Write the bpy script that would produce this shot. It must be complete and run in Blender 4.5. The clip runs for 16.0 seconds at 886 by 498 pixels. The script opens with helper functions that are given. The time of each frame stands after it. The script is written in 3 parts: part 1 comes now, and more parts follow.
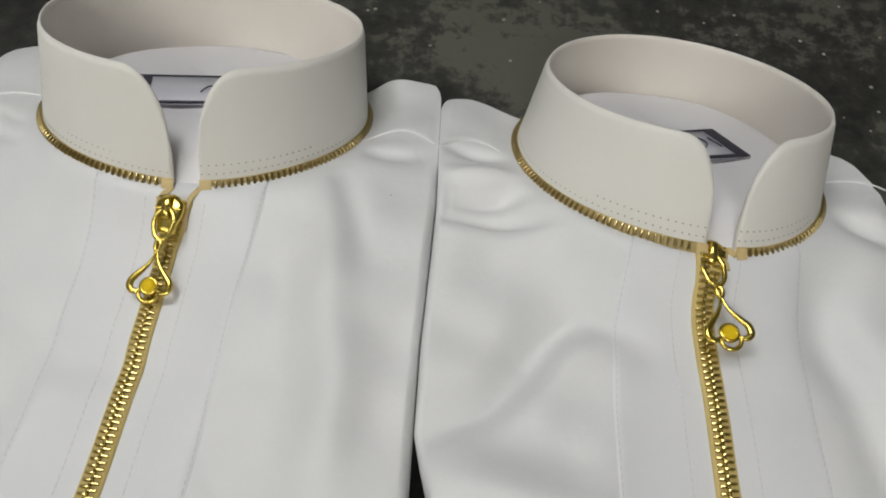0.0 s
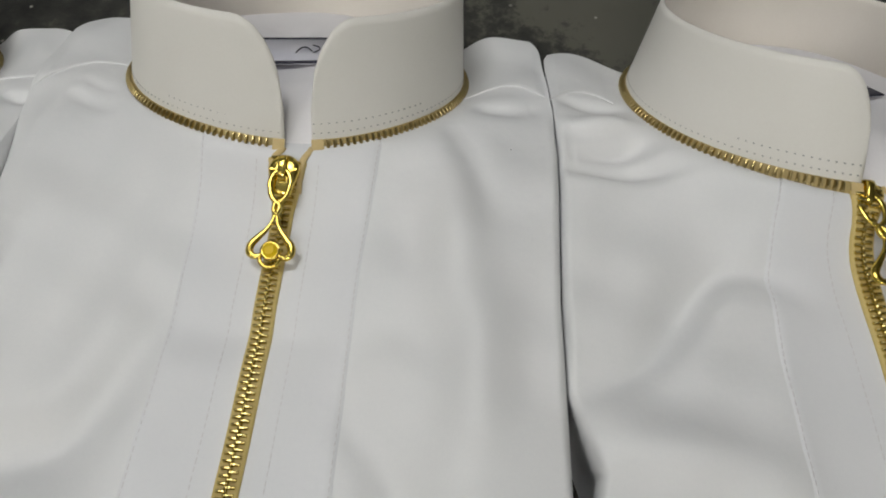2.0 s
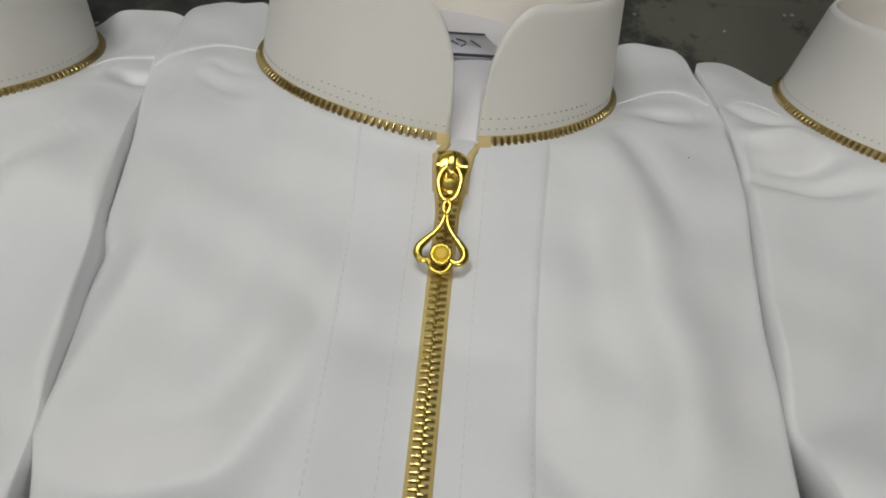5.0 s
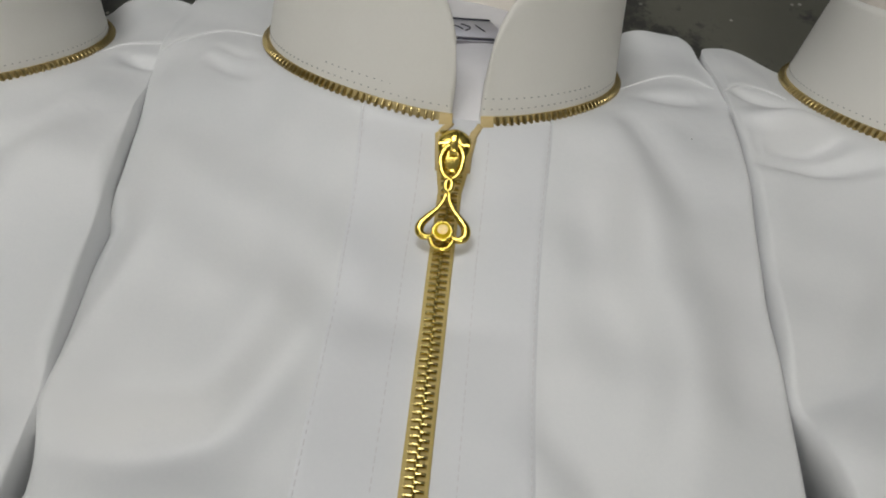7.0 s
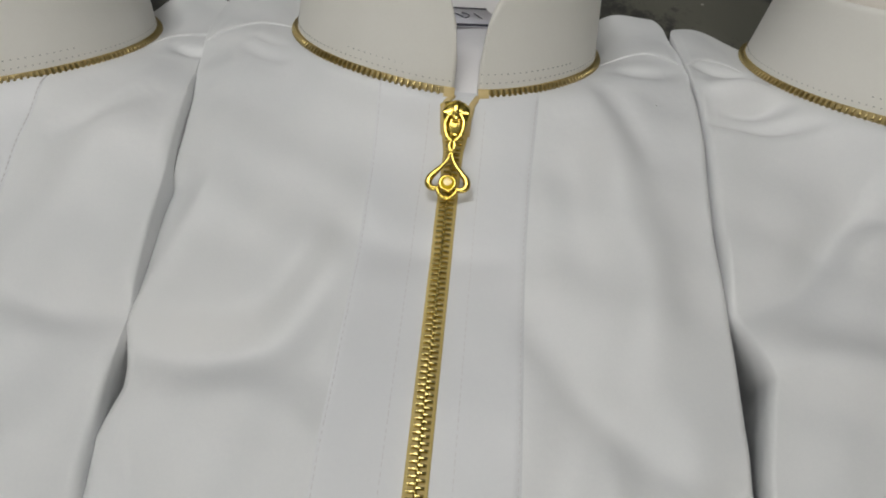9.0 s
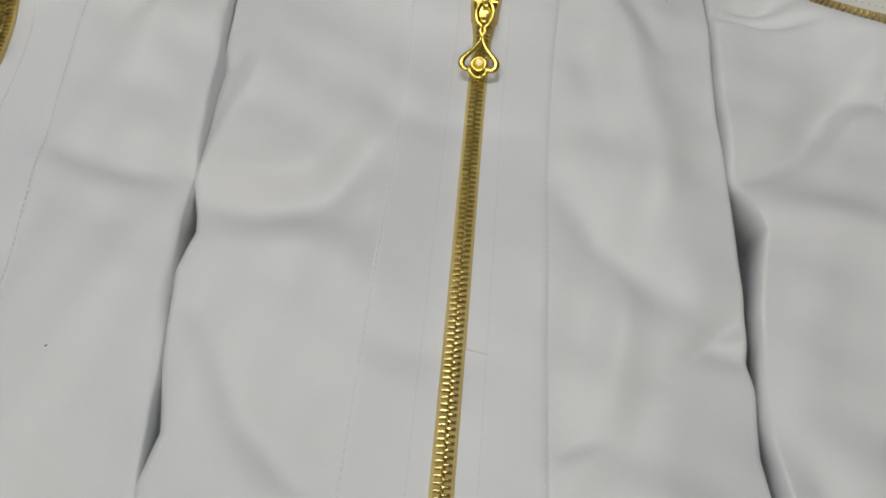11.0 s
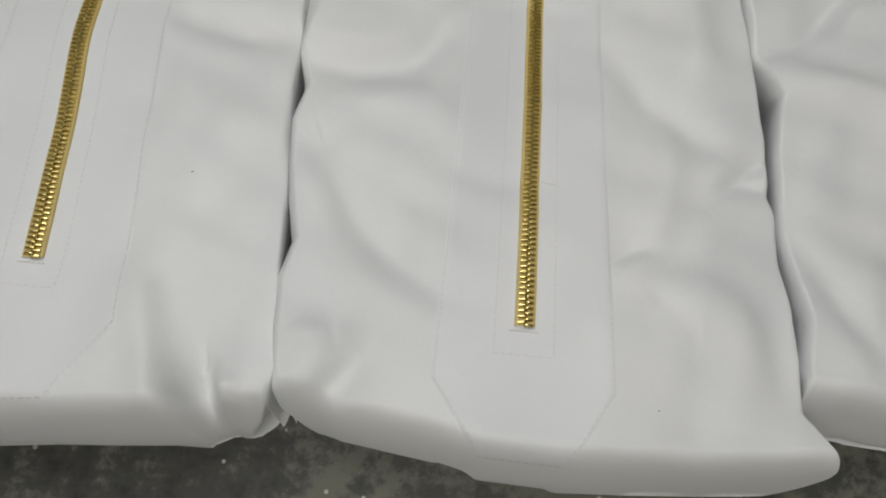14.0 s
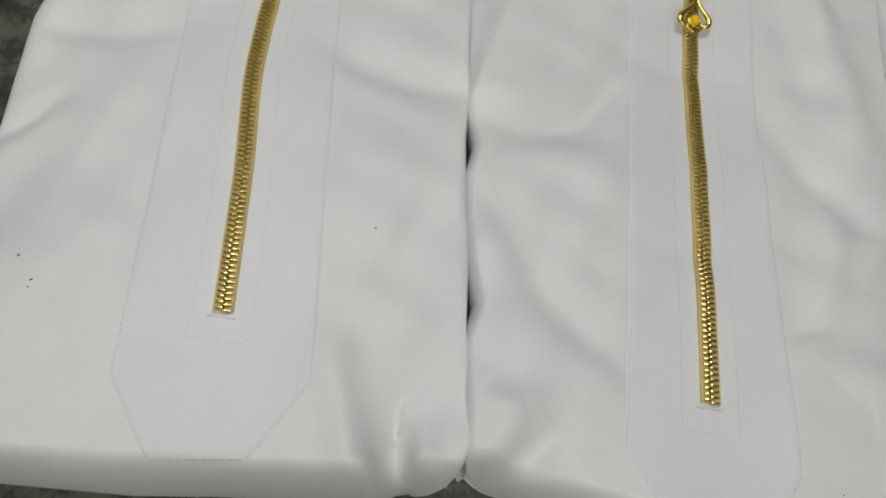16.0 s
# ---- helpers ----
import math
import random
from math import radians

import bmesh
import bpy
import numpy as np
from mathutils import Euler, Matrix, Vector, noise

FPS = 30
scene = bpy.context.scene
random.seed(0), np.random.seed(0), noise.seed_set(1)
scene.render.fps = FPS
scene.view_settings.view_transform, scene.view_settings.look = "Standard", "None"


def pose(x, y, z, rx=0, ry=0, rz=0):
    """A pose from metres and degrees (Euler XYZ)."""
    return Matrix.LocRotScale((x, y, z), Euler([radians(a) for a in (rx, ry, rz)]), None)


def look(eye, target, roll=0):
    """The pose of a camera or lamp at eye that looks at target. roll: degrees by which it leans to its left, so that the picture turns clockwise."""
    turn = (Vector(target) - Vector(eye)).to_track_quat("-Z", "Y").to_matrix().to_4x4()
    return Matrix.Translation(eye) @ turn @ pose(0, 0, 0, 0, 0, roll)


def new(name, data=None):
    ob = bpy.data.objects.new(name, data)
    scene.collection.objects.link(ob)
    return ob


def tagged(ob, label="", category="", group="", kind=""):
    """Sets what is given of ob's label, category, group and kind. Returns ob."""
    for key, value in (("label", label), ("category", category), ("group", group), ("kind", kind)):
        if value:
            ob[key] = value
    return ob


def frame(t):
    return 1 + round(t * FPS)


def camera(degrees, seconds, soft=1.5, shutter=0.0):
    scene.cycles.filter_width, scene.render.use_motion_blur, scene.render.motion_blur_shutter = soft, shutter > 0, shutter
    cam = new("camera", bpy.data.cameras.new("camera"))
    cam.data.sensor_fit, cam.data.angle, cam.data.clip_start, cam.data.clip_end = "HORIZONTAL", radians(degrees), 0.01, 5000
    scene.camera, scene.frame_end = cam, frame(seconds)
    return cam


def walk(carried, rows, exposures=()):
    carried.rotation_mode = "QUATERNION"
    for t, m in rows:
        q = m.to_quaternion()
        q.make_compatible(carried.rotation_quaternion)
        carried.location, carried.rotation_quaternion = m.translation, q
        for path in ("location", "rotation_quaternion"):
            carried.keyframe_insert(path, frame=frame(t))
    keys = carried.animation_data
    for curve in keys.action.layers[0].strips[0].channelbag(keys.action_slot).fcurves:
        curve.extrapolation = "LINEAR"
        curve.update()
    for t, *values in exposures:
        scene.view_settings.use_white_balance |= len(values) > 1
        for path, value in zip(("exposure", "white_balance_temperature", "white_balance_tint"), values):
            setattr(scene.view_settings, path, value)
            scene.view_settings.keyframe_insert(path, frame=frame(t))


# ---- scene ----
cam = camera(64.3, 16.0, soft=1.9)
PATH = [
    (0, (0.128, -0.159, 0.323), (0.06, 0.806, -1.428), 1.3),
    (0.5, (0.099, -0.167, 0.319), (0.027, 0.811, -1.424), 2.0),
    (1, (0.083, -0.17, 0.304), (0.034, 0.794, -1.447), 2.6),
    (1.5, (0.075, -0.172, 0.299), (0.019, 0.796, -1.45), 0.8),
    (2, (0.076, -0.17, 0.3), (0.004, 0.79, -1.453), -1.1),
    (2.5, (0.066, -0.175, 0.301), (-0.022, 0.785, -1.451), -1.7),
    (3, (0.046, -0.176, 0.301), (-0.042, 0.779, -1.454), -0.5),
    (3.5, (0.029, -0.176, 0.297), (-0.051, 0.762, -1.467), 0.6),
    (4, (0.016, -0.175, 0.288), (-0.059, 0.745, -1.487), 1.1),
    (4.5, (0.004, -0.168, 0.277), (-0.026, 0.846, -1.447), 3.7),
    (7, (0.009, -0.177, 0.268), (-0.06, 0.866, -1.438), 2.1),
    (7.5, (0.009, -0.185, 0.273), (-0.065, 0.815, -1.458), 2.3),
    (8, (0.015, -0.198, 0.284), (-0.092, 0.823, -1.432), -0.0),
    (10.5, (0.004, -0.256, 0.319), (-0.05, 0.7, -1.437), 1.7),
    (11, (-0.002, -0.273, 0.316), (-0.044, 0.641, -1.463), 2.9),
    (11.5, (0.001, -0.287, 0.321), (-0.037, 0.645, -1.448), 2.3),
    (12, (-0.006, -0.298, 0.321), (0.0, 0.601, -1.465), 4.8),
    (12.5, (-0.017, -0.31, 0.323), (0.003, 0.556, -1.48), 5.9),
    (13, (-0.02, -0.324, 0.325), (0.017, 0.513, -1.491), 7.5),
    (13.5, (-0.026, -0.341, 0.326), (0.011, 0.488, -1.494), 7.4),
    (14, (-0.041, -0.352, 0.34), (-0.015, 0.487, -1.476), 7.4),
    (14.5, (-0.067, -0.353, 0.355), (-0.047, 0.528, -1.44), 8.3),
    (15, (-0.102, -0.35, 0.362), (-0.082, 0.526, -1.436), 8.9),
    (15.5, (-0.125, -0.341, 0.357), (-0.068, 0.495, -1.459), 11.8),
    (16, (-0.139, -0.333, 0.346), (-0.024, 0.498, -1.47), 16.0),
]
walk(cam, [(t, look(eye, target, roll)) for t, eye, target, roll in PATH], [(0, 0.09), (1.5, -0.02), (4.0, -0.12), (8.0, -0.16), (12.5, -0.17), (14.0, -0.04), (16.0, -0.09)])

# ---- light: the closed shop room, LED panels in its ceiling ----
world = bpy.data.worlds.new("world")
scene.world = world
world.use_nodes = True
world.node_tree.nodes["Background"].inputs[0].default_value = (0.8, 0.88, 1.0, 1)
world.node_tree.nodes["Background"].inputs[1].default_value = 0.05


def panel_lamp(x, y, z, w, d, watts, colour):
    data = bpy.data.lights.new("panel_light", "AREA")
    data.shape, data.size, data.size_y, data.energy, data.color = "RECTANGLE", w, d, watts, colour
    lamp = new("panel_light", data)
    lamp.matrix_world = pose(x, y, z, 0, 0, 0)
    return lamp


CEIL = 1.75
LAMPS = [(-0.34, 0.28, 1.0, 0.45, 9.2, (0.968, 0.98, 0.972)), (0.15, -1.8, 0.6, 0.6, 15.5, (0.995, 0.97, 0.89)), (-0.95, -1.15, 0.6, 0.6, 0.8, (0.96, 0.975, 0.975))]
for lx, ly, lw, ld, watts, tint in LAMPS:
    panel_lamp(lx, ly, CEIL - 0.03, lw, ld, watts, tint)


# ---- materials ----
def material(name):
    m = bpy.data.materials.new(name)
    m.use_nodes = True
    nt = m.node_tree
    return m, nt, nt.nodes["Principled BSDF"]


def node(nt, kind, **values):
    n = nt.nodes.new(kind)
    for key, value in values.items():
        n.inputs[key.replace("_", " ")].default_value = value
    return n


def ramp(nt, source, stops):
    r = nt.nodes.new("ShaderNodeValToRGB")
    while len(r.color_ramp.elements) < len(stops):
        r.color_ramp.elements.new(0.5)
    for e, (p, c) in zip(r.color_ramp.elements, stops):
        e.position, e.color = p, (*c, 1)
    nt.links.new(source, r.inputs[0])
    return r


def cloth(name, dark, light, rough=0.48, weave=0.00005, gloss=0.55):
    m, nt, p = material(name)
    co = nt.nodes.new("ShaderNodeTexCoord").outputs["Object"]
    big = node(nt, "ShaderNodeTexNoise", Scale=14, Detail=3)
    nt.links.new(co, big.inputs["Vector"])
    fine = node(nt, "ShaderNodeTexNoise", Scale=900, Detail=2)
    nt.links.new(co, fine.inputs["Vector"])
    mix = nt.nodes.new("ShaderNodeMath")
    mix.operation = "MULTIPLY_ADD"
    mix.inputs[1].default_value = 0.25
    nt.links.new(fine.outputs[0], mix.inputs[0])
    nt.links.new(big.outputs[0], mix.inputs[2])
    col = ramp(nt, mix.outputs[0], [(0.4, dark), (0.8, light)])
    nt.links.new(col.outputs[0], p.inputs["Base Color"])
    wx = node(nt, "ShaderNodeTexWave", Scale=620, Distortion=0.6)
    wy = node(nt, "ShaderNodeTexWave", Scale=620, Distortion=0.6)
    wy.bands_direction = "Y"
    add = nt.nodes.new("ShaderNodeMath")
    nt.links.new(co, wx.inputs["Vector"])
    nt.links.new(co, wy.inputs["Vector"])
    nt.links.new(wx.outputs["Fac"], add.inputs[0])
    nt.links.new(wy.outputs["Fac"], add.inputs[1])
    soft = node(nt, "ShaderNodeTexNoise", Scale=45, Detail=3)
    nt.links.new(co, soft.inputs["Vector"])
    b1 = node(nt, "ShaderNodeBump", Strength=0.12, Distance=weave)
    nt.links.new(add.outputs[0], b1.inputs["Height"])
    b2 = node(nt, "ShaderNodeBump", Strength=0.5, Distance=0.0012)
    nt.links.new(soft.outputs[0], b2.inputs["Height"])
    nt.links.new(b1.outputs[0], b2.inputs["Normal"])
    nt.links.new(b2.outputs[0], p.inputs["Normal"])
    p.inputs["Roughness"].default_value = rough
    p.inputs["Specular IOR Level"].default_value = gloss
    return m


def metal(name, c1, c2, rough):
    m, nt, p = material(name)
    co = nt.nodes.new("ShaderNodeTexCoord").outputs["Object"]
    n = node(nt, "ShaderNodeTexNoise", Scale=260, Detail=3)
    nt.links.new(co, n.inputs["Vector"])
    col = ramp(nt, n.outputs[0], [(0.3, c1), (0.7, c2)])
    nt.links.new(col.outputs[0], p.inputs["Base Color"])
    p.inputs["Metallic"].default_value = 1
    p.inputs["Roughness"].default_value = rough
    b = node(nt, "ShaderNodeBump", Strength=0.15, Distance=0.0002)
    nt.links.new(n.outputs[0], b.inputs["Height"])
    nt.links.new(b.outputs[0], p.inputs["Normal"])
    return m


WHITE = cloth("white_cotton", (0.725, 0.738, 0.752), (0.785, 0.79, 0.795))
# the shirt's white cotton, creamier: warm light on the collar painted in
WARM_LIT = cloth("stiff_cotton_warm_lit", (0.80, 0.785, 0.735), (0.85, 0.835, 0.79), 0.6, 0.00003)
# collar's inside: warm reflected light put into the cotton's colour
INNER_GLOW = cloth("collar_inside_warm_glow", (0.80, 0.755, 0.69), (0.86, 0.82, 0.76), 0.65)
LINING = cloth("lining_cotton", (0.76, 0.75, 0.78), (0.82, 0.81, 0.83))
PLACKET = cloth("interfaced_cotton", (0.735, 0.747, 0.772), (0.785, 0.792, 0.81))
THREAD = cloth("sewing_thread", (0.63, 0.62, 0.64), (0.72, 0.71, 0.72))
TAPE = cloth("gold_zip_tape", (0.56, 0.42, 0.13), (0.70, 0.55, 0.21), 0.55, 0.00008)
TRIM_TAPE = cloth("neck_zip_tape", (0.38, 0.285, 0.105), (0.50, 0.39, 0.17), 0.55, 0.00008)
TAN = cloth("folded_tape_end", (0.60, 0.45, 0.20), (0.70, 0.55, 0.27), 0.6)
GOLD = metal("polished_gold", (0.76, 0.56, 0.10), (0.88, 0.68, 0.17), 0.22)
BRASS = metal("zip_brass", (0.50, 0.41, 0.15), (0.68, 0.57, 0.25), 0.27)
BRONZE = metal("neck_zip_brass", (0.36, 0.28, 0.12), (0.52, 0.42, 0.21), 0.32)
# grey that stands for the shade inside the collar's needle holes
HOLE_SHADE = cloth("needle_hole_shade", (0.34, 0.345, 0.33), (0.46, 0.46, 0.44))
LABEL = cloth("label_satin", (0.66, 0.66, 0.74), (0.74, 0.74, 0.81), 0.45)
INK = cloth("navy_ink", (0.012, 0.014, 0.03), (0.03, 0.03, 0.055))

GEM, nt, p = material("amber_rhinestone")
p.inputs["Base Color"].default_value = (1.0, 0.70, 0.02, 1)
p.inputs["Roughness"].default_value = 0.16
p.inputs["Transmission Weight"].default_value = 0.15
p.inputs["Coat Weight"].default_value = 0.2


def stone(name):
    m, nt, p = material(name)
    co = nt.nodes.new("ShaderNodeTexCoord").outputs["Object"]
    n1 = node(nt, "ShaderNodeTexNoise", Scale=9, Detail=8, Roughness=0.65)
    n2 = node(nt, "ShaderNodeTexNoise", Scale=70, Detail=5, Roughness=0.7)
    nt.links.new(co, n1.inputs["Vector"])
    nt.links.new(co, n2.inputs["Vector"])
    a = nt.nodes.new("ShaderNodeMath")
    a.operation = "MULTIPLY_ADD"
    a.inputs[1].default_value = 0.85
    nt.links.new(n2.outputs[0], a.inputs[0])
    nt.links.new(n1.outputs[0], a.inputs[2])
    col = ramp(nt, a.outputs[0], [(0.70, (0.029, 0.029, 0.028)), (0.90, (0.058, 0.058, 0.052)), (1.0, (0.13, 0.128, 0.105))])
    v = node(nt, "ShaderNodeTexVoronoi", Scale=115)
    nt.links.new(co, v.inputs["Vector"])
    keep = ramp(nt, v.outputs["Distance"], [(0.10, (1, 1, 1)), (0.15, (0, 0, 0))])
    pick = ramp(nt, v.outputs["Color"], [(0.66, (0, 0, 0)), (0.70, (1, 1, 1))])
    mul = nt.nodes.new("ShaderNodeMath")
    mul.operation = "MULTIPLY"
    nt.links.new(keep.outputs[0], mul.inputs[0])
    nt.links.new(pick.outputs[0], mul.inputs[1])
    mixc = nt.nodes.new("ShaderNodeMix")
    mixc.data_type = "RGBA"
    nt.links.new(mul.outputs[0], mixc.inputs[0])
    nt.links.new(col.outputs[0], mixc.inputs[6])
    mixc.inputs[7].default_value = (0.42, 0.41, 0.36, 1)
    nt.links.new(mixc.outputs[2], p.inputs["Base Color"])
    b = node(nt, "ShaderNodeBump", Strength=0.4, Distance=0.0008)
    nt.links.new(n2.outputs[0], b.inputs["Height"])
    nt.links.new(b.outputs[0], p.inputs["Normal"])
    rr = ramp(nt, n1.outputs[0], [(0.35, (0.42, 0.42, 0.42)), (0.7, (0.65, 0.65, 0.65))])
    nt.links.new(rr.outputs[0], p.inputs["Roughness"])
    p.inputs["Specular IOR Level"].default_value = 0.3
    return m


STONE = stone("dark_worktop")


def plain(name, c1, c2, rough, scale):
    m, nt, p = material(name)
    co = nt.nodes.new("ShaderNodeTexCoord").outputs["Object"]
    n = node(nt, "ShaderNodeTexNoise", Scale=scale, Detail=5)
    nt.links.new(co, n.inputs["Vector"])
    nt.links.new(ramp(nt, n.outputs[0], [(0.35, c1), (0.7, c2)]).outputs[0], p.inputs["Base Color"])
    p.inputs["Roughness"].default_value = rough
    return m


WALL = plain("wall_paint", (0.28, 0.275, 0.26), (0.34, 0.335, 0.32), 0.8, 3)
FLOOR = plain("floor_tile", (0.25, 0.24, 0.22), (0.33, 0.32, 0.3), 0.4, 5)
CEILING = plain("ceiling_paint", (0.48, 0.478, 0.465), (0.54, 0.536, 0.525), 0.9, 4)
STEEL = plain("dark_steel", (0.05, 0.05, 0.05), (0.08, 0.08, 0.08), 0.4, 20)
DIFFUSER, nt, p = material("lamp_diffuser")
p.inputs["Base Color"].default_value = (0.9, 0.9, 0.9, 1)
p.inputs["Emission Color"].default_value = (1, 0.97, 0.92, 1)
p.inputs["Emission Strength"].default_value = 3


# ---- mesh helpers ----
def part(name, verts, faces, mat, parent=None, label="", smooth=True):
    me = bpy.data.meshes.new(name)
    me.from_pydata([tuple(map(float, v)) for v in verts], [], faces)
    me.materials.append(mat)
    me.update()
    if smooth:
        me.polygons.foreach_set("use_smooth", [True] * len(me.polygons))
    ob = new(name, me)
    ob.parent = parent
    return tagged(ob, label) if label else ob


def from_bm(name, bm, mat, parent=None, label="", smooth=True):
    me = bpy.data.meshes.new(name)
    bmesh.ops.recalc_face_normals(bm, faces=bm.faces)
    bm.to_mesh(me)
    bm.free()
    me.materials.append(mat)
    if smooth:
        me.polygons.foreach_set("use_smooth", [True] * len(me.polygons))
    ob = new(name, me)
    ob.parent = parent
    return tagged(ob, label) if label else ob


def box(bm, cx, cy, cz, sx, sy, sz, bevel=0.0):
    r = bmesh.ops.create_cube(bm, size=1, matrix=Matrix.LocRotScale((cx, cy, cz), None, (sx, sy, sz)))
    if bevel:
        es = list({e for v in r["verts"] for e in v.link_edges})
        bmesh.ops.bevel(bm, geom=es, offset=bevel, segments=2, affect="EDGES")


def tube(pts, radius, closed=False, sides=8, flat=1.0):
    """Vertices and faces of a tube along pts; radius: one number or one a point."""
    pts = [Vector(q) for q in pts]
    n = len(pts)
    vs, fs = [], []
    for i, q in enumerate(pts):
        a = pts[(i - 1) % n] if closed or i else q
        b = pts[(i + 1) % n] if closed or i < n - 1 else q
        d = (b - a).normalized()
        side = d.cross(Vector((0, 0, 1)))
        side = side.normalized() if side.length > 1e-6 else Vector((1, 0, 0))
        up = side.cross(d)
        r = radius[i] if isinstance(radius, (list, tuple)) else radius
        for k in range(sides):
            w = 2 * math.pi * k / sides
            vs.append(q + side * (r * math.cos(w)) + up * (r * flat * math.sin(w)))
    for i in range(n if closed else n - 1):
        for k in range(sides):
            j = (i + 1) % n
            fs.append((i * sides + k, i * sides + (k + 1) % sides, j * sides + (k + 1) % sides, j * sides + k))
    if not closed:
        fs.append(tuple(range(sides - 1, -1, -1)))
        fs.append(tuple((n - 1) * sides + k for k in range(sides)))
    return vs, fs


def bezier(p0, p1, p2, n=24):
    w = np.linspace(0, 1, n)[:, None]
    return (1 - w) ** 2 * np.array(p0) + 2 * w * (1 - w) * np.array(p1) + w ** 2 * np.array(p2)


def curve_through(pts, n):
    """n points evenly along a smooth curve through pts."""
    pts = np.array(pts, float)
    q = np.vstack([2 * pts[0] - pts[1], pts, 2 * pts[-1] - pts[-2]])
    out = []
    for i in range(1, len(q) - 2):
        for w in np.linspace(0, 1, 20, endpoint=False):
            a, b, c, d = q[i - 1:i + 3]
            out.append(0.5 * (2 * b + (c - a) * w + (2 * a - 5 * b + 4 * c - d) * w ** 2 + (3 * b - a - 3 * c + d) * w ** 3))
    out = np.array(out + [pts[-1]])
    s = np.concatenate([[0], np.cumsum(np.linalg.norm(np.diff(out, axis=0), axis=1))])
    t = np.linspace(0, s[-1], n)
    return np.stack([np.interp(t, s, out[:, k]) for k in range(out.shape[1])], 1), s[-1]


# ---- the room and the worktop ----
def room():
    specs = [("wall_north", 0, 2.25, 0.5, 4.6, 0.1, 2.6), ("wall_south", 0, -2.25, 0.5, 4.6, 0.1, 2.6), ("wall_west", -2.25, 0, 0.5, 0.1, 4.4, 2.6), ("wall_east", 2.25, 0, 0.5, 0.1, 4.4, 2.6)]
    for name, x, y, z, sx, sy, sz in specs:
        bm = bmesh.new()
        box(bm, x, y, z, sx, sy, sz)
        tagged(from_bm(name, bm, WALL, smooth=False), "plain painted wall of the shop room", "wall", kind="structure")
    bm = bmesh.new()
    box(bm, 0, 0, -0.85, 4.6, 4.6, 0.1)
    tagged(from_bm("floor", bm, FLOOR, smooth=False), "plain grey floor under the worktop", "floor", kind="structure")
    bm = bmesh.new()
    box(bm, 0, 0, CEIL + 0.06, 4.6, 4.6, 0.1)
    tagged(from_bm("ceiling", bm, CEILING, smooth=False), "pale painted ceiling", "ceiling", kind="structure")
    for lx, ly, lw, ld, watts, tint in LAMPS:
        light = tagged(new("ceiling_light"), "square white LED panel set in the ceiling", "ceiling light", "ceiling lights")
        light.location = (lx, ly, CEIL)
        bm = bmesh.new()
        for sx, sy, w, d in ((0, ld / 2 + 0.012, lw + 0.048, 0.024), (0, -ld / 2 - 0.012, lw + 0.048, 0.024), (lw / 2 + 0.012, 0, 0.024, ld), (-lw / 2 - 0.012, 0, 0.024, ld)):
            box(bm, sx, sy, 0, w, d, 0.02)
        from_bm("frame", bm, CEILING, light, smooth=False)
        bm = bmesh.new()
        box(bm, 0, 0, 0.002, lw - 0.004, ld - 0.004, 0.008)
        from_bm("diffuser", bm, DIFFUSER, light, smooth=False)


room()


def worktop():
    table = tagged(new("work_table"), "dark mottled grey stone-look work table", "table")
    table.location = (0, 0, -0.8)
    bm = bmesh.new()
    box(bm, 0, -0.05, 0.785, 2.4, 1.5, 0.03, 0.003)
    from_bm("tabletop", bm, STONE, table, "dark mottled speckled grey top")
    for sx in (-1.1, 1.1):
        for sy in (-0.72, 0.62):
            bm = bmesh.new()
            box(bm, sx, sy, 0.385, 0.05, 0.05, 0.768, 0.004)
            from_bm("leg", bm, STEEL, table, smooth=False)


worktop()


# ---- garments ----
def lines(pts, y):
    """x along a polyline of (y, x) rows, given from the bottom up."""
    a = np.array(pts)
    return np.interp(y, a[:, 0], a[:, 1])


class Collar:
    """A ring that leans back: its frame, radii, height and narrowing to the top."""

    def __init__(self, c, a, b, lean, tilt, turn, h, narrow, gap):
        self.c, self.a, self.b, self.h, self.narrow, self.gap = Vector(c), a, b, h, narrow, gap
        self.m = Euler((lean, tilt, turn)).to_matrix()
        n = self.m @ Vector((0, 0, 1))
        self.n = n

    def dip(self, th):
        return 0.0035 * np.exp(-((np.mod(th + 1.5 * math.pi - 0.2, 2 * math.pi) - math.pi) / 0.5) ** 2)

    def at(self, th, up, out=0.0):
        k = 1 + self.narrow * up / self.h
        up -= self.dip(th) * max(0.0, 1 - up / self.h)
        return self.c + self.m @ Vector(((self.a * k + out) * math.cos(th), (self.b * k + out) * math.sin(th), up))

    def plane(self, x, y):
        th = np.arctan2((np.asarray(y) - self.c.y) / 0.88, np.asarray(x) - self.c.x)
        return self.c.z - (self.n.x * (x - self.c.x) + self.n.y * (y - self.c.y)) / self.n.z - self.dip(th) * 1.13

    def rho(self, x, y):
        z = self.c.z - (self.n.x * (x - self.c.x) + self.n.y * (y - self.c.y)) / self.n.z
        d = np.stack([x - self.c.x, y - self.c.y, z - self.c.z + 0 * x], -1) @ np.array(self.m)
        return np.hypot(d[..., 0] / self.a, d[..., 1] / self.b)


def smin(a, b, k):
    h = np.clip(0.5 + 0.5 * (b - a) / k, 0, 1)
    return b + (a - b) * h - k * h * (1 - h)


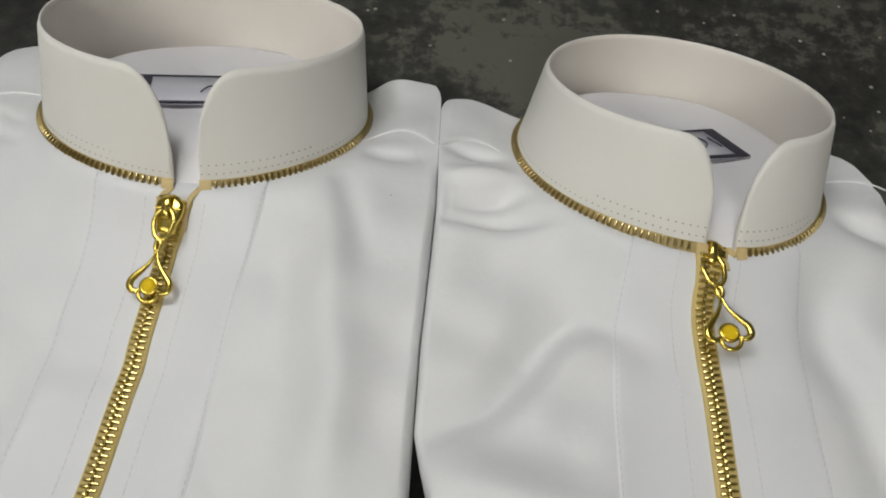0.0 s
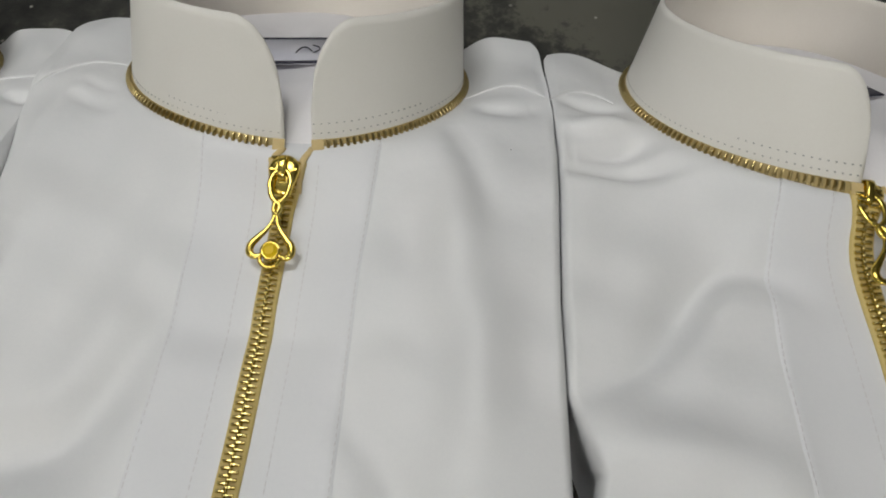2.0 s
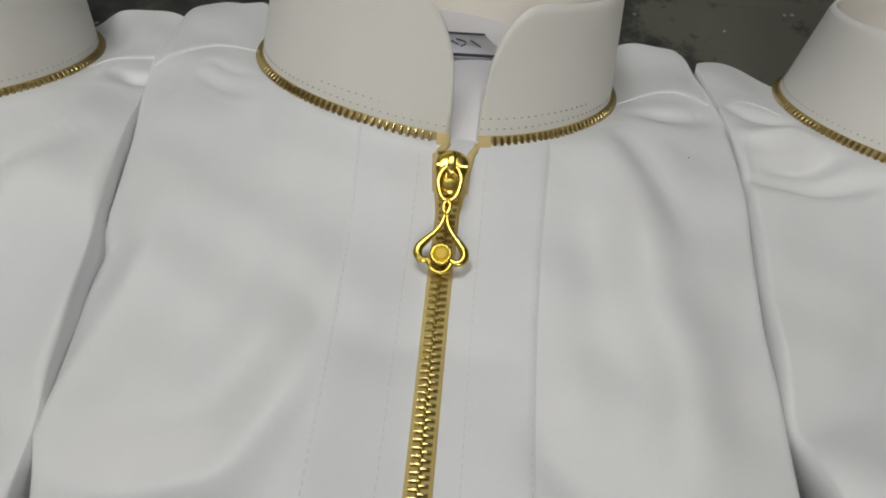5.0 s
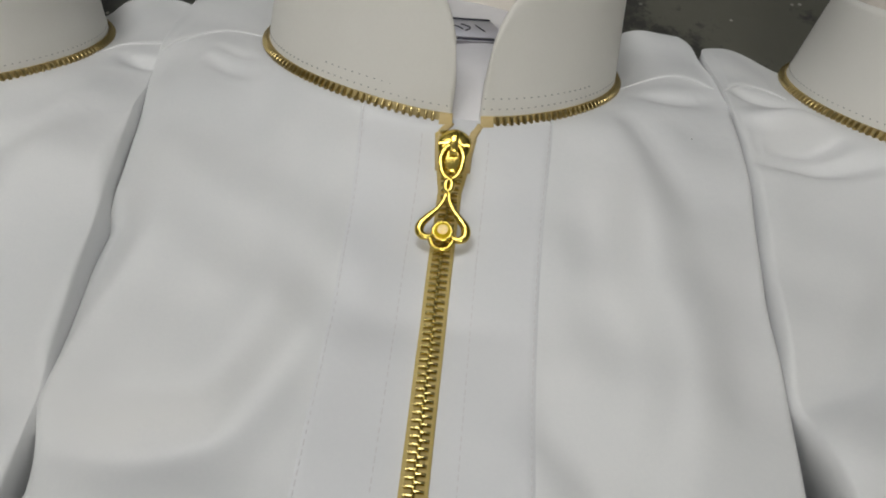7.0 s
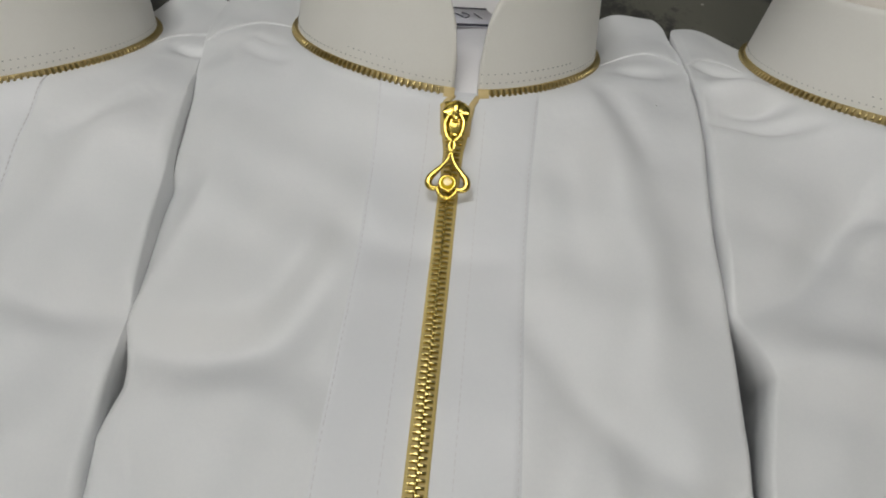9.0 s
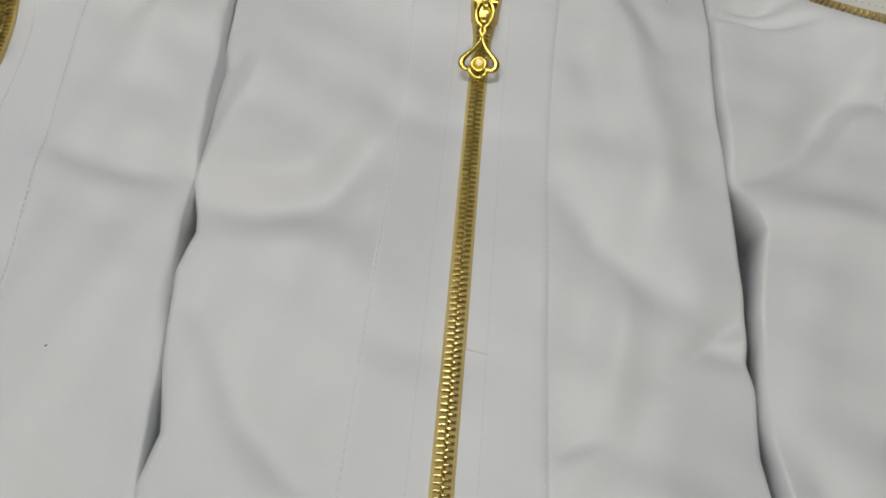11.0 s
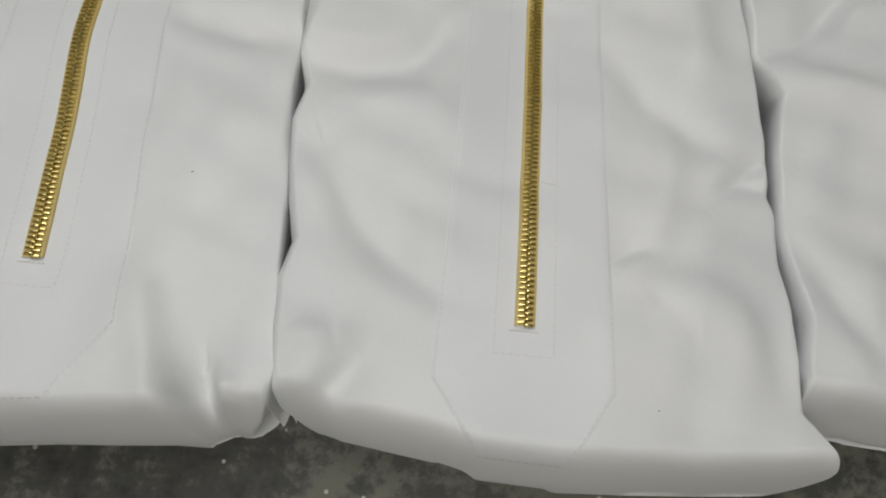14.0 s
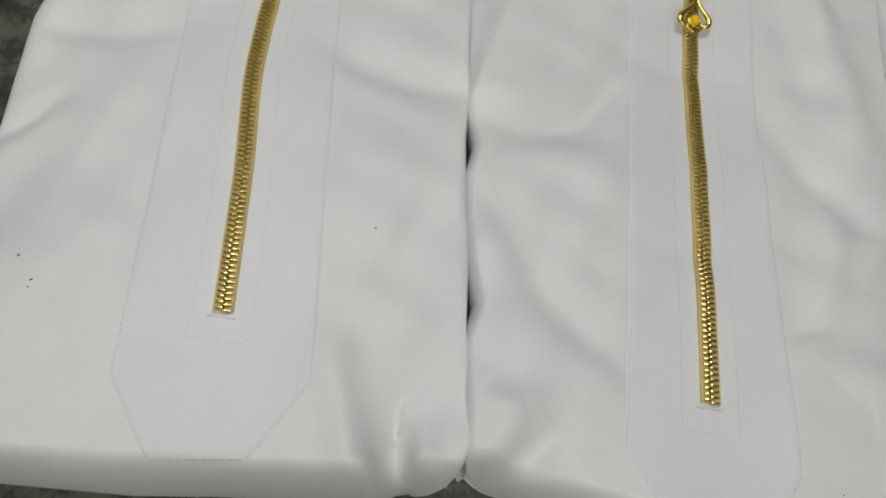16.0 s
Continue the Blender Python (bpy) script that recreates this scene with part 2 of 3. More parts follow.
def make_height(g):
    col = g["collar"]

    def height(x, y):
        x, y = np.asarray(x, float), np.asarray(y, float)
        z = smin(np.full_like(x, g["top"]), col.c.z + 0.008 + (col.c.y - y) * 0.36, 0.012)
        # folds: a ridge or valley along a curve; a second width makes the side right of its course steeper or softer
        z = np.array(z, float)
        for x0, y0, x1, y1, x2, y2, amp, wid, *other in g["folds"]:
            q = bezier((x0, y0), (x1, y1), (x2, y2), 22)
            reach = 2.6 * max([wid, *other])
            (ax, ay), (bx, by) = q.min(0) - reach, q.max(0) + reach
            here = (x > ax) & (x < bx) & (y > ay) & (y < by)
            px, py = x[here], y[here]
            d, e, side = np.full(px.shape, 9.0), np.zeros(px.shape), np.zeros(px.shape)
            for i in range(21):
                (ax, ay), (tx, ty) = q[i], q[i + 1] - q[i]
                w = np.clip(((px - ax) * tx + (py - ay) * ty) / (tx * tx + ty * ty), 0, 1)
                dd = np.hypot(px - ax - w * tx, py - ay - w * ty)
                near = dd < d
                d = np.where(near, dd, d)
                e = np.where(near, np.sin(np.pi * (0.12 + 0.76 * (i + w) / 21)), e)
                side = np.where(near, (px - ax) * ty - (py - ay) * tx, side)
            width = np.where(side > 0, other[0] if other else wid, wid)
            z[here] += 2.3 * amp * e * np.exp(-(d / (0.88 * width)) ** 2)
        # the yoke laps over the front along the shoulder seams
        for seam in g["seams"]:
            q = bezier(*seam, 30)
            q = q[np.argsort(q[:, 0])]
            behind = np.clip((y - np.interp(x, q[:, 0], q[:, 1])) / 0.0012 + 0.5, 0, 1)
            ends = np.clip((x - q[0, 0]) / 0.004, 0, 1) * np.clip((q[-1, 0] - x) / 0.004, 0, 1)
            z = z + 0.0011 * behind * ends * np.exp(-np.maximum(y - np.interp(x, q[:, 0], q[:, 1]), 0) / 0.03)
        # creases where the cloth bends down to one side of a line
        for x0, y0, x1, y1, slope, soft, fade in g["bends"]:
            n = math.hypot(x1 - x0, y1 - y0)
            tx, ty = (x1 - x0) / n, (y1 - y0) / n
            along = (x - x0) * tx + (y - y0) * ty
            off = (x - x0) * -ty + (y - y0) * tx
            live = np.clip(along / fade, 0, 1) * np.clip((n - along) / fade, 0, 1)
            z = z - slope * soft * np.logaddexp(0, np.clip(off / soft, -40, 40)) * live * live * (3 - 2 * live)
        # soft unevenness of the folded layers
        a = g["seed"]
        wave = 0.0017 * np.sin(33 * x + 14 * y + a) * np.sin(29 * y - 17 * x + 2 * a) + 0.0014 * np.sin(71 * x - 38 * y + 3 * a) * np.sin(45 * y + 31 * x + a)
        wave = wave + 0.0009 * np.sin(150 * x + 60 * y + 5 * a) * np.sin(120 * y - 70 * x + a)
        zx = np.interp(y, [q[1] for q in g["zip"][::-1]], [q[0] for q in g["zip"][::-1]])
        z = z + wave * (1 - 0.72 * np.exp(-((x - zx) / 0.036) ** 4))
        r = col.rho(x, y)
        w = np.exp(-(np.maximum(r - 1, 0) * col.a / 0.016) ** 2)
        z = z * (1 - w) + (col.plane(x, y) + 0.0005) * w
        roll = g["roll"]
        xl, xr = lines(g["left"], y), lines(g["right"], y)
        yf, yb = lines(g["front"], x), lines(g["back"], x)
        side, end = np.ones_like(x), np.ones_like(x)
        for d, rr in ((x - xl, lines(roll[0], y)), (xr - x, lines(roll[1], y))):
            side = side * np.sqrt(1 - (1 - np.clip(d / rr, 0, 1)) ** 2)
        for d, rr in ((y - yf, 0.0135), (yb - y, 0.007)):
            end = end * np.sqrt(1 - (1 - np.clip(d / rr, 0, 1)) ** 2)
        low = np.minimum(np.where(x < (xl + xr) / 2, g["low"][0], g["low"][1]), z)
        z = low + (z - low) * side
        low = np.minimum(np.where(y < -0.1, 0.008, 0.038), z)
        return low + (z - low) * end

    return height


def sampled(g, height):
    """The same surface from a table of heights, for the many small things that lie on it."""
    step = 0.0008
    x0, x1 = min(x for y, x in g["left"]) - 0.01, max(x for y, x in g["right"]) + 0.01
    y0, y1 = -0.335, 0.13
    nx, ny = int((x1 - x0) / step) + 1, int((y1 - y0) / step) + 1
    table = height(*np.meshgrid(x0 + step * np.arange(nx), y0 + step * np.arange(ny)))

    def quick(x, y):
        u = np.clip((np.asarray(x, float) - x0) / step, 0, nx - 1.001)
        v = np.clip((np.asarray(y, float) - y0) / step, 0, ny - 1.001)
        i, j = u.astype(int), v.astype(int)
        u, v = u - i, v - j
        return (table[j, i] * (1 - u) + table[j, i + 1] * u) * (1 - v) + (table[j + 1, i] * (1 - u) + table[j + 1, i + 1] * u) * v

    return quick


def grid_faces(nx, ny):
    return [(j * nx + i, j * nx + i + 1, (j + 1) * nx + i + 1, (j + 1) * nx + i) for j in range(ny - 1) for i in range(nx - 1)]


def ease(n):
    w = np.linspace(0, 1, n)
    return 0.3 * w + 0.7 * (0.5 - 0.5 * np.cos(math.pi * w))


def garment_body(g, height, root):
    nx, ny = 190, 330
    u, v = np.meshgrid(ease(nx), ease(ny))
    y0, y1 = g["front"][0][1], g["back"][0][1]
    y = y0 + (y1 - y0) * v
    xl, xr = lines(g["left"], y), lines(g["right"], y)
    x = xl + (xr - xl) * u
    yf, yb = lines(g["front"], x), lines(g["back"], x)
    y = yf + (yb - yf) * v
    xl, xr = lines(g["left"], y), lines(g["right"], y)
    x = xl + (xr - xl) * u
    # rounded corners
    for cu, cv in ((0, 0), (1, 0), (0, 1), (1, 1)):
        du, dv = np.abs(u - cu) * 0.24, np.abs(v - cv) * 0.42
        k = np.clip(1 - np.hypot(du, dv) / 0.02, 0, 1) ** 2 * 0.0035
        x = x + k * (1 if cu == 0 else -1)
        y = y + k * (1 if cv == 0 else -1)
    z = height(x, y)
    inside = g["collar"].rho(x, y) < 0.99
    vs = np.stack([x, y, z], -1).reshape(-1, 3)
    flag = inside.reshape(-1)
    faces = [f for f in grid_faces(nx, ny) if not all(flag[k] for k in f)]
    vs = list(vs)
    border = [i for i in range(nx)] + [j * nx + nx - 1 for j in range(1, ny)] + [(ny - 1) * nx + i for i in range(nx - 2, -1, -1)] + [j * nx for j in range(ny - 2, 0, -1)]
    tl, tr = g["tuck"]
    inward = [(0, 1)] * nx + [(-tr, 0)] * (ny - 1) + [(0, -1)] * (nx - 1) + [(tl, 0)] * (ny - 2)
    rows = [border]
    for drop, push in ((0.88, 0.0016), (0.7, 0.0055), (0.4, 0.0085), (0.0, 0.006)):
        row = []
        for i, (dx, dy) in zip(border, inward):
            q = vs[i]
            k = push * min(1.0, q[2] / 0.045)
            vs.append(np.array((q[0] + dx * k, q[1] + dy * k, max(0.0015, q[2] * drop))))
            row.append(len(vs) - 1)
        rows.append(row)
    for a, b in zip(rows, rows[1:]):
        n = len(a)
        faces += [(a[(i + 1) % n], a[i], b[i], b[(i + 1) % n]) for i in range(n)]
    faces.append(tuple(rows[-1]))
    part("body", vs, faces, WHITE, root, "smooth white cotton with soft folds")


def strip(height, left, right, lift, n_along=90, n_across=14):
    """A thin layer of cloth that lies on the body between two edges, with turned-down borders."""
    vs, fs = [], []
    w = np.linspace(0, 1, n_across)
    for k in range(n_along):
        x = left[k][0] + (right[k][0] - left[k][0]) * w
        y = left[k][1] + (right[k][1] - left[k][1]) * w
        z = height(x, y) + lift
        z[0] -= lift * 1.3
        z[-1] -= lift * 1.3
        if k in (0, n_along - 1):
            z = z - lift * 1.3
        vs += list(np.stack([x, y, z], 1))
    return vs, grid_faces(n_across, n_along)


def dashes(path, height, lift, parent, step=0.0030, length=0.0021, width=0.0002):
    """A line of sewing stitches along path."""
    q, total = curve_through(path, 400) if len(path) > 2 else (np.linspace(path[0], path[1], 400), float(np.linalg.norm(np.array(path[1]) - np.array(path[0]))))
    n = max(2, int(total / step))
    vs, fs = [], []
    for i in range(n):
        a = q[min(399, int(399 * i / n))]
        b = q[min(399, int(399 * (i + length / step) / n))]
        d = b - a
        if np.linalg.norm(d) < 1e-6:
            continue
        s = np.array((-d[1], d[0])) / np.linalg.norm(d) * width
        pts = [a - s, a + s, b + s, b - s]
        z = height(np.array([k[0] for k in pts]), np.array([k[1] for k in pts])) + lift
        o = len(vs)
        vs += [(k[0], k[1], zz - 0.0004) for k, zz in zip(pts, z)] + [(k[0] * 0.8 + (a + b)[0] * 0.1, k[1] * 0.8 + (a + b)[1] * 0.1, zz + 0.00012) for k, zz in zip(pts, z)]
        fs += [(o + 4, o + 5, o + 6, o + 7), (o, o + 1, o + 5, o + 4), (o + 1, o + 2, o + 6, o + 5), (o + 2, o + 3, o + 7, o + 6), (o + 3, o, o + 4, o + 7)]
    return part("stitching", vs, fs, THREAD, parent, smooth=False)


def tooth_mesh(k, broad, mat):
    """One zip tooth: a bar with a rounded head that points to +x."""
    prof = [(0.0, 0.62, 0.75), (0.0016, 0.58, 1.0), (0.0026, 0.50, 1.05), (0.0034, 0.74, 1.0), (0.0041, 0.66, 0.8), (0.0044, 0.34, 0.45)]
    vs, fs = [], []
    for x, w, h in prof:
        x, w, h = x * k, w * 0.00105 * broad, h * 0.0013
        vs += [(x, -w, -0.0006), (x, -w, h * 0.62), (x, -w * 0.45, h), (x, w * 0.45, h), (x, w, h * 0.62), (x, w, -0.0006)]
    for i in range(len(prof) - 1):
        for k in range(5):
            a = i * 6 + k
            fs.append((a, a + 6, a + 7, a + 1))
    fs.append((0, 1, 2, 3, 4, 5))
    fs.append(tuple(30 + k for k in (5, 4, 3, 2, 1, 0)))
    me = bpy.data.meshes.new("tooth")
    me.from_pydata(vs, [], [tuple(reversed(f)) for f in fs])
    me.materials.append(mat)
    bm = bmesh.new()
    bm.from_mesh(me)
    bmesh.ops.recalc_face_normals(bm, faces=bm.faces)
    bm.to_mesh(me)
    bm.free()
    return me


TOOTH = tooth_mesh(0.86, 0.86, BRASS)
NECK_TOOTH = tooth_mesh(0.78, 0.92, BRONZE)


def put_tooth(parent, origin, along, up, me=TOOTH):
    along = along.normalized()
    side = up.cross(along).normalized()
    up = along.cross(side)
    ob = new("tooth", me)
    ob.parent = parent
    m = Matrix((along, side, up)).transposed().to_4x4()
    m.translation = origin
    ob.matrix_basis = m
    return ob


def surface_point(height, x, y, lift):
    return Vector((x, y, float(height(np.array(x), np.array(y))) + lift))


def front_zip(g, height, root):
    pts, total = curve_through(g["zip"], 90)
    zz = new("front_zip")
    zz.parent = root
    tagged(zz, "gold metal zip with gold tape")
    half = 0.0044
    vs = []
    for k in range(90):
        d = pts[min(89, k + 1)] - pts[max(0, k - 1)]
        s = np.array((d[1], -d[0])) / np.linalg.norm(d)
        open_up = 0.0034 * max(0.0, 1 - k / 7)
        for w, lift in ((-1, 0.0008), (-0.93, 0.0021), (-0.55, 0.0018), (0, 0.0017), (0.55, 0.0018), (0.93, 0.0021), (1, 0.0008)):
            x, y = pts[k] + s * (half + open_up) * w
            vs.append(surface_point(height, x, y, lift))
    part("zip_tape", vs, grid_faces(7, 90), TAPE, zz, "woven gold tape")
    n = int(total / 0.0025)
    q, _ = curve_through(g["zip"], 2 * n)
    for k in range(2 * n):
        d = q[min(2 * n - 1, k + 1)] - q[max(0, k - 1)]
        s = Vector((d[1], -d[0], 0)).normalized()
        sgn = 1 if k % 2 else -1
        spread = 0.0028 * max(0.0, 1 - k / 16)
        o = q[k] + np.array(s.to_2d()) * (0.0031 + spread) * -sgn
        put_tooth(zz, surface_point(height, o[0], o[1], 0.0021), s * sgn, Vector((0, 0, 1)))
    return zz


def ring_pts(cx, cy, rx, ry, n=28, z=0.0):
    return [(cx + rx * math.cos(2 * math.pi * k / n), cy + ry * math.sin(2 * math.pi * k / n), z) for k in range(n)]


def slider(root, m, swing, rise):
    """The zip's slider and its hanging pull; m: pose of its top; the pull turns by swing and lifts by rise degrees."""
    s = new("slider")
    s.parent = root
    s.matrix_basis = m
    tagged(s, "polished gold slider with a spade-shaped pull")
    # shield-shaped plate
    out = [(0.0062 * math.cos(w), -0.0050 + 0.0058 * math.sin(w)) for w in np.linspace(0, math.pi, 13)]
    out += [(-0.0060, -0.0075), (-0.0044, -0.0122), (-0.0037, -0.0165), (0.0037, -0.0165), (0.0044, -0.0122), (0.0060, -0.0075)]
    out = out[::-1]
    bm = bmesh.new()
    rings = []
    for k, z in ((1.0, 0.0), (1.0, 0.0015), (0.93, 0.0022), (0.75, 0.0027), (0.4, 0.0031)):
        rings.append([bm.verts.new((x * k, -0.0075 + (y + 0.0075) * k, z)) for x, y in out])
    for lo, hi in zip(rings, rings[1:]):
        for i in range(len(out)):
            j = (i + 1) % len(out)
            bm.faces.new((lo[i], lo[j], hi[j], hi[i]))
    bm.faces.new(rings[-1])
    bm.faces.new(rings[0][::-1])
    from_bm("slider_plate", bm, GOLD, s)
    bm = bmesh.new()
    for sx in (-1, 1):
        box(bm, sx * 0.0038, -0.0058, 0.0031, 0.0036, 0.0007, 0.0007, 0.0002)
    from_bm("rib", bm, GOLD, s, smooth=False)
    arch = [(0, 0.0002, 0.0024), (0, -0.0012, 0.0046), (0, -0.004, 0.0054), (0, -0.0075, 0.0052), (0, -0.0098, 0.0043), (0, -0.0108, 0.0026)]
    q, _ = curve_through(arch, 18)
    vs, fs = [], []
    for a in q:
        for dx, dz in ((-0.0015, -0.0006), (-0.0015, 0.0004), (-0.0009, 0.0007), (0.0009, 0.0007), (0.0015, 0.0004), (0.0015, -0.0006)):
            vs.append((dx, a[1], a[2] + dz))
    fs = [(i * 6 + k, i * 6 + (k + 1) % 6, i * 6 + 6 + (k + 1) % 6, i * 6 + 6 + k) for i in range(17) for k in range(6)]
    fs += [tuple(range(6)), tuple(17 * 6 + k for k in range(6))]
    bm = bmesh.new()
    bv = [bm.verts.new(v) for v in vs]
    for f in fs:
        bm.faces.new([bv[k] for k in f])
    from_bm("bridge", bm, GOLD, s)
    # the pull, hung at the bridge's end
    pull = new("pull")
    pull.parent = s
    pull.matrix_basis = pose(0, -0.0085, 0.0042, -rise, 0, swing)
    v, f = tube([(0.0042 * math.cos(w) * (1.0 if math.sin(w) > 0 else 0.92), -0.0045 + 0.0068 * math.sin(w), 0) for w in np.linspace(0, 2 * math.pi, 32, endpoint=False)], 0.0010, True, 10, 0.6)
    part("loop", v, f, GOLD, pull)
    v, f = tube(ring_pts(0, -0.0139, 0.0011, 0.0023), 0.0010, True, 8)
    part("link", v, f, GOLD, pull)
    k = 1.08
    half = [(0.0003, 0.0), (0.0010, -0.003), (0.0026, -0.006), (0.0052, -0.0091), (0.0072, -0.0117), (0.0075, -0.0143), (0.0060, -0.0159), (0.0040, -0.0157), (0.0026, -0.0145)]
    for sgn in (-1, 1):
        q, _ = curve_through([(sgn * x * k, -0.0165 + y * k, 0.0) for x, y in half], 40)
        rad = [0.0006 + 0.0010 * math.sin(math.pi * (i / 39) ** 1.7) for i in range(40)]
        v, f = tube(q, rad, False, 10, 0.65)
        part("spade_side", v, f, GOLD, pull)
    gy = -0.0312
    v, f = tube(ring_pts(0, gy, 0.0032, 0.0032), 0.0009, True, 8)
    part("stone_setting", v, f, GOLD, pull)
    v, f = tube([(0.0040 * math.cos(w), gy - 0.0024 + 0.0042 * math.sin(w), -0.0002) for w in np.linspace(math.pi, 2 * math.pi, 20)], 0.0009, False, 8)
    part("foot_bow", v, f, GOLD, pull)
    bm = bmesh.new()
    rings = [(0.0031, -0.0004), (0.0030, 0.0011), (0.0019, 0.0021)]
    vr = [[bm.verts.new((r * math.cos(i * math.pi / 5), gy + r * math.sin(i * math.pi / 5), z)) for i in range(10)] for r, z in rings]
    for a, b in zip(vr, vr[1:]):
        for i in range(10):
            bm.faces.new((a[i], a[(i + 1) % 10], b[(i + 1) % 10], b[i]))
    bm.faces.new(vr[-1])
    bm.faces.new(vr[0][::-1])
    from_bm("rhinestone", bm, GEM, pull, "faceted amber rhinestone", smooth=False)
    return s


def collar_parts(g, height, root):
    col = g["collar"]
    th0, th1 = g["ends"]
    span = th1 - th0
    n, nv = 180, 16
    thick = 0.0011
    mean = (col.a + col.b) / 2
    ths = [th0 + span * (0.5 - 0.5 * math.cos(math.pi * k / (n - 1))) * 0.35 + span * k / (n - 1) * 0.65 for k in range(n)]

    def top(th):
        e = min(th - th0, th1 - th) * mean
        q = min(1.0, max(0.0, e / 0.021))
        return col.h - 0.033 * (1 - math.sqrt(max(0.0, 1 - (1 - q) ** 2.2)))

    vs = []
    rows = [(1, -1)] + [(1, v / (nv - 1)) for v in range(nv)] + [(-1, v / (nv - 1)) for v in range(nv - 1, -1, -1)]
    rows = rows[1:]
    for th in ths:
        hh = top(th)
        for side, v in rows:
            bulge = 0.0010 * math.sin(3 * th + g["seed"]) * v
            edge = 0.0007 if v > 0.985 else 0.0
            vs.append(col.at(th, -0.001 + (hh + 0.001) * v - edge * 0.3, side * (thick - edge) + bulge))
    m = len(rows)
    fs = [(i * m + k, (i + 1) * m + k, (i + 1) * m + (k + 1) % m, i * m + (k + 1) % m) for i in range(n - 1) for k in range(m)]
    fs += [tuple(range(m)), tuple((n - 1) * m + k for k in range(m - 1, -1, -1))]
    ob = part("collar", vs, fs, WARM_LIT, root, "stiff white stand collar with rounded ends, tinted as warmly lit")
    # inner face takes the colour with the warm reflection in it
    ob.data.materials.append(INNER_GLOW)
    for i in range((n - 1) * m):
        if nv <= i % m < m - 1:
            ob.data.polygons[i].material_index = 1

    # stitches along the collar's foot, in two rows: grey dots for their holes' shade
    for up, a, b in ((0.0055, 0.0, 1.0), (0.0092, 0.0, 0.11), (0.0092, 0.89, 1.0)):
        v2, f2 = [], []
        count = int(span * (b - a) * mean / 0.003)
        for k in range(count):
            t0 = th0 + span * (a + (b - a) * (k + 0.15) / count)
            t1 = t0 + 0.0007 / mean
            o = len(v2)
            v2 += [col.at(t0, up, thick - 0.0002), col.at(t1, up, thick - 0.0002), col.at(t1, up + 0.0004, thick - 0.0002), col.at(t0, up + 0.0004, thick - 0.0002)]
            v2 += [col.at(t0, up, thick + 0.0002), col.at(t1, up, thick + 0.0002), col.at(t1, up + 0.0004, thick + 0.0002), col.at(t0, up + 0.0004, thick + 0.0002)]
            f2 += [(o + 4, o + 5, o + 6, o + 7), (o, o + 1, o + 5, o + 4), (o + 1, o + 2, o + 6, o + 5), (o + 2, o + 3, o + 7, o + 6), (o + 3, o, o + 4, o + 7)]
        part("stitching", v2, f2, HOLE_SHADE, root, smooth=False)

    # half a zip sewn round the foot of the collar
    trim = new("neck_zip_trim")
    trim.parent = root
    tagged(trim, "row of gold zip teeth round the collar's foot")
    vs = []
    nt_ = 160
    for k in range(nt_):
        th = th0 + span * k / (nt_ - 1)
        for out, up in ((thick - 0.0001, 0.0031), (thick + 0.0003, 0.0033), (thick + 0.0005, 0.0025), (thick + 0.0009, 0.0008), (thick + 0.0011, -0.0014)):
            vs.append(col.at(th, up, out))
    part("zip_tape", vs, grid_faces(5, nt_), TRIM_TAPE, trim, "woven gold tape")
    th = th0 + 0.0062 / mean
    while th < th1 - 0.0062 / mean:
        o = col.at(th, 0.0029, thick + 0.0004)
        out = col.at(th, 0, 1) - col.at(th, 0)
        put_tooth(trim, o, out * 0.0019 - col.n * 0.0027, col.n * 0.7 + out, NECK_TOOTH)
        d = (col.at(th + 0.001, 0) - col.at(th, 0)).length
        th += 0.0027 * 0.001 / d
    for e, sg in ((th0, 1), (th1, -1)):
        vs = []
        for k in range(5):
            th = e + sg * (k * 0.0012 - 0.0003) / mean
            for out, up in ((thick - 0.0001, 0.0032), (thick + 0.0006, 0.0034), (thick + 0.0016, 0.0026 - 0.0006 * (k in (0, 4))), (thick + 0.0029, 0.0008 - 0.0006 * (k in (0, 4))), (thick + 0.0030, -0.0014)):
                vs.append(col.at(th, up, out))
        part("tape_end", vs, grid_faces(5, 5), TAN, trim, "folded tan end of the tape")

    z0 = g["zip"][0]
    for e, sgn in ((th0, 1), (th1, -1)):
        a = col.at(e, 0.0004, thick + 0.0016)
        m0 = surface_point(height, z0[0] + sgn * 0.0058, z0[1] - 0.001, 0.0016)
        b = surface_point(height, z0[0] + sgn * 0.0050, z0[1] - 0.012, 0.0012)
        q, _ = curve_through([tuple(a), tuple(m0), tuple(b)], 14)
        v, f = tube(q, 0.0015, False, 8, 0.45)
        part("tape_top", v, f, TAN, trim)

    # inside of the neck: lining with a yoke edge, and the size label
    vs, fs = [], []
    nr, na = 22, 72
    for i in range(nr):
        r = 1.03 * (i + 0.001) / (nr - 1)
        for k in range(na):
            w = 2 * math.pi * k / na
            sag = 0.0155 * (1 - min(1.0, r) ** 9) - 0.001 + 0.0012 * (1 - min(1.0, r * r)) * math.sin(5 * w + g["seed"])
            sag -= float(col.dip(w)) * r ** 4
            q = col.c + col.m @ Vector((col.a * r * math.cos(w), col.b * r * math.sin(w), sag))
            q.z = max(q.z, 0.004)
            vs.append(q)
    for i in range(nr - 1):
        for k in range(na):
            fs.append((i * na + k, (i + 1) * na + k, (i + 1) * na + (k + 1) % na, i * na + (k + 1) % na))
    part("neck_lining", vs, fs, LINING, root, "white inner back with a sewn-in label")
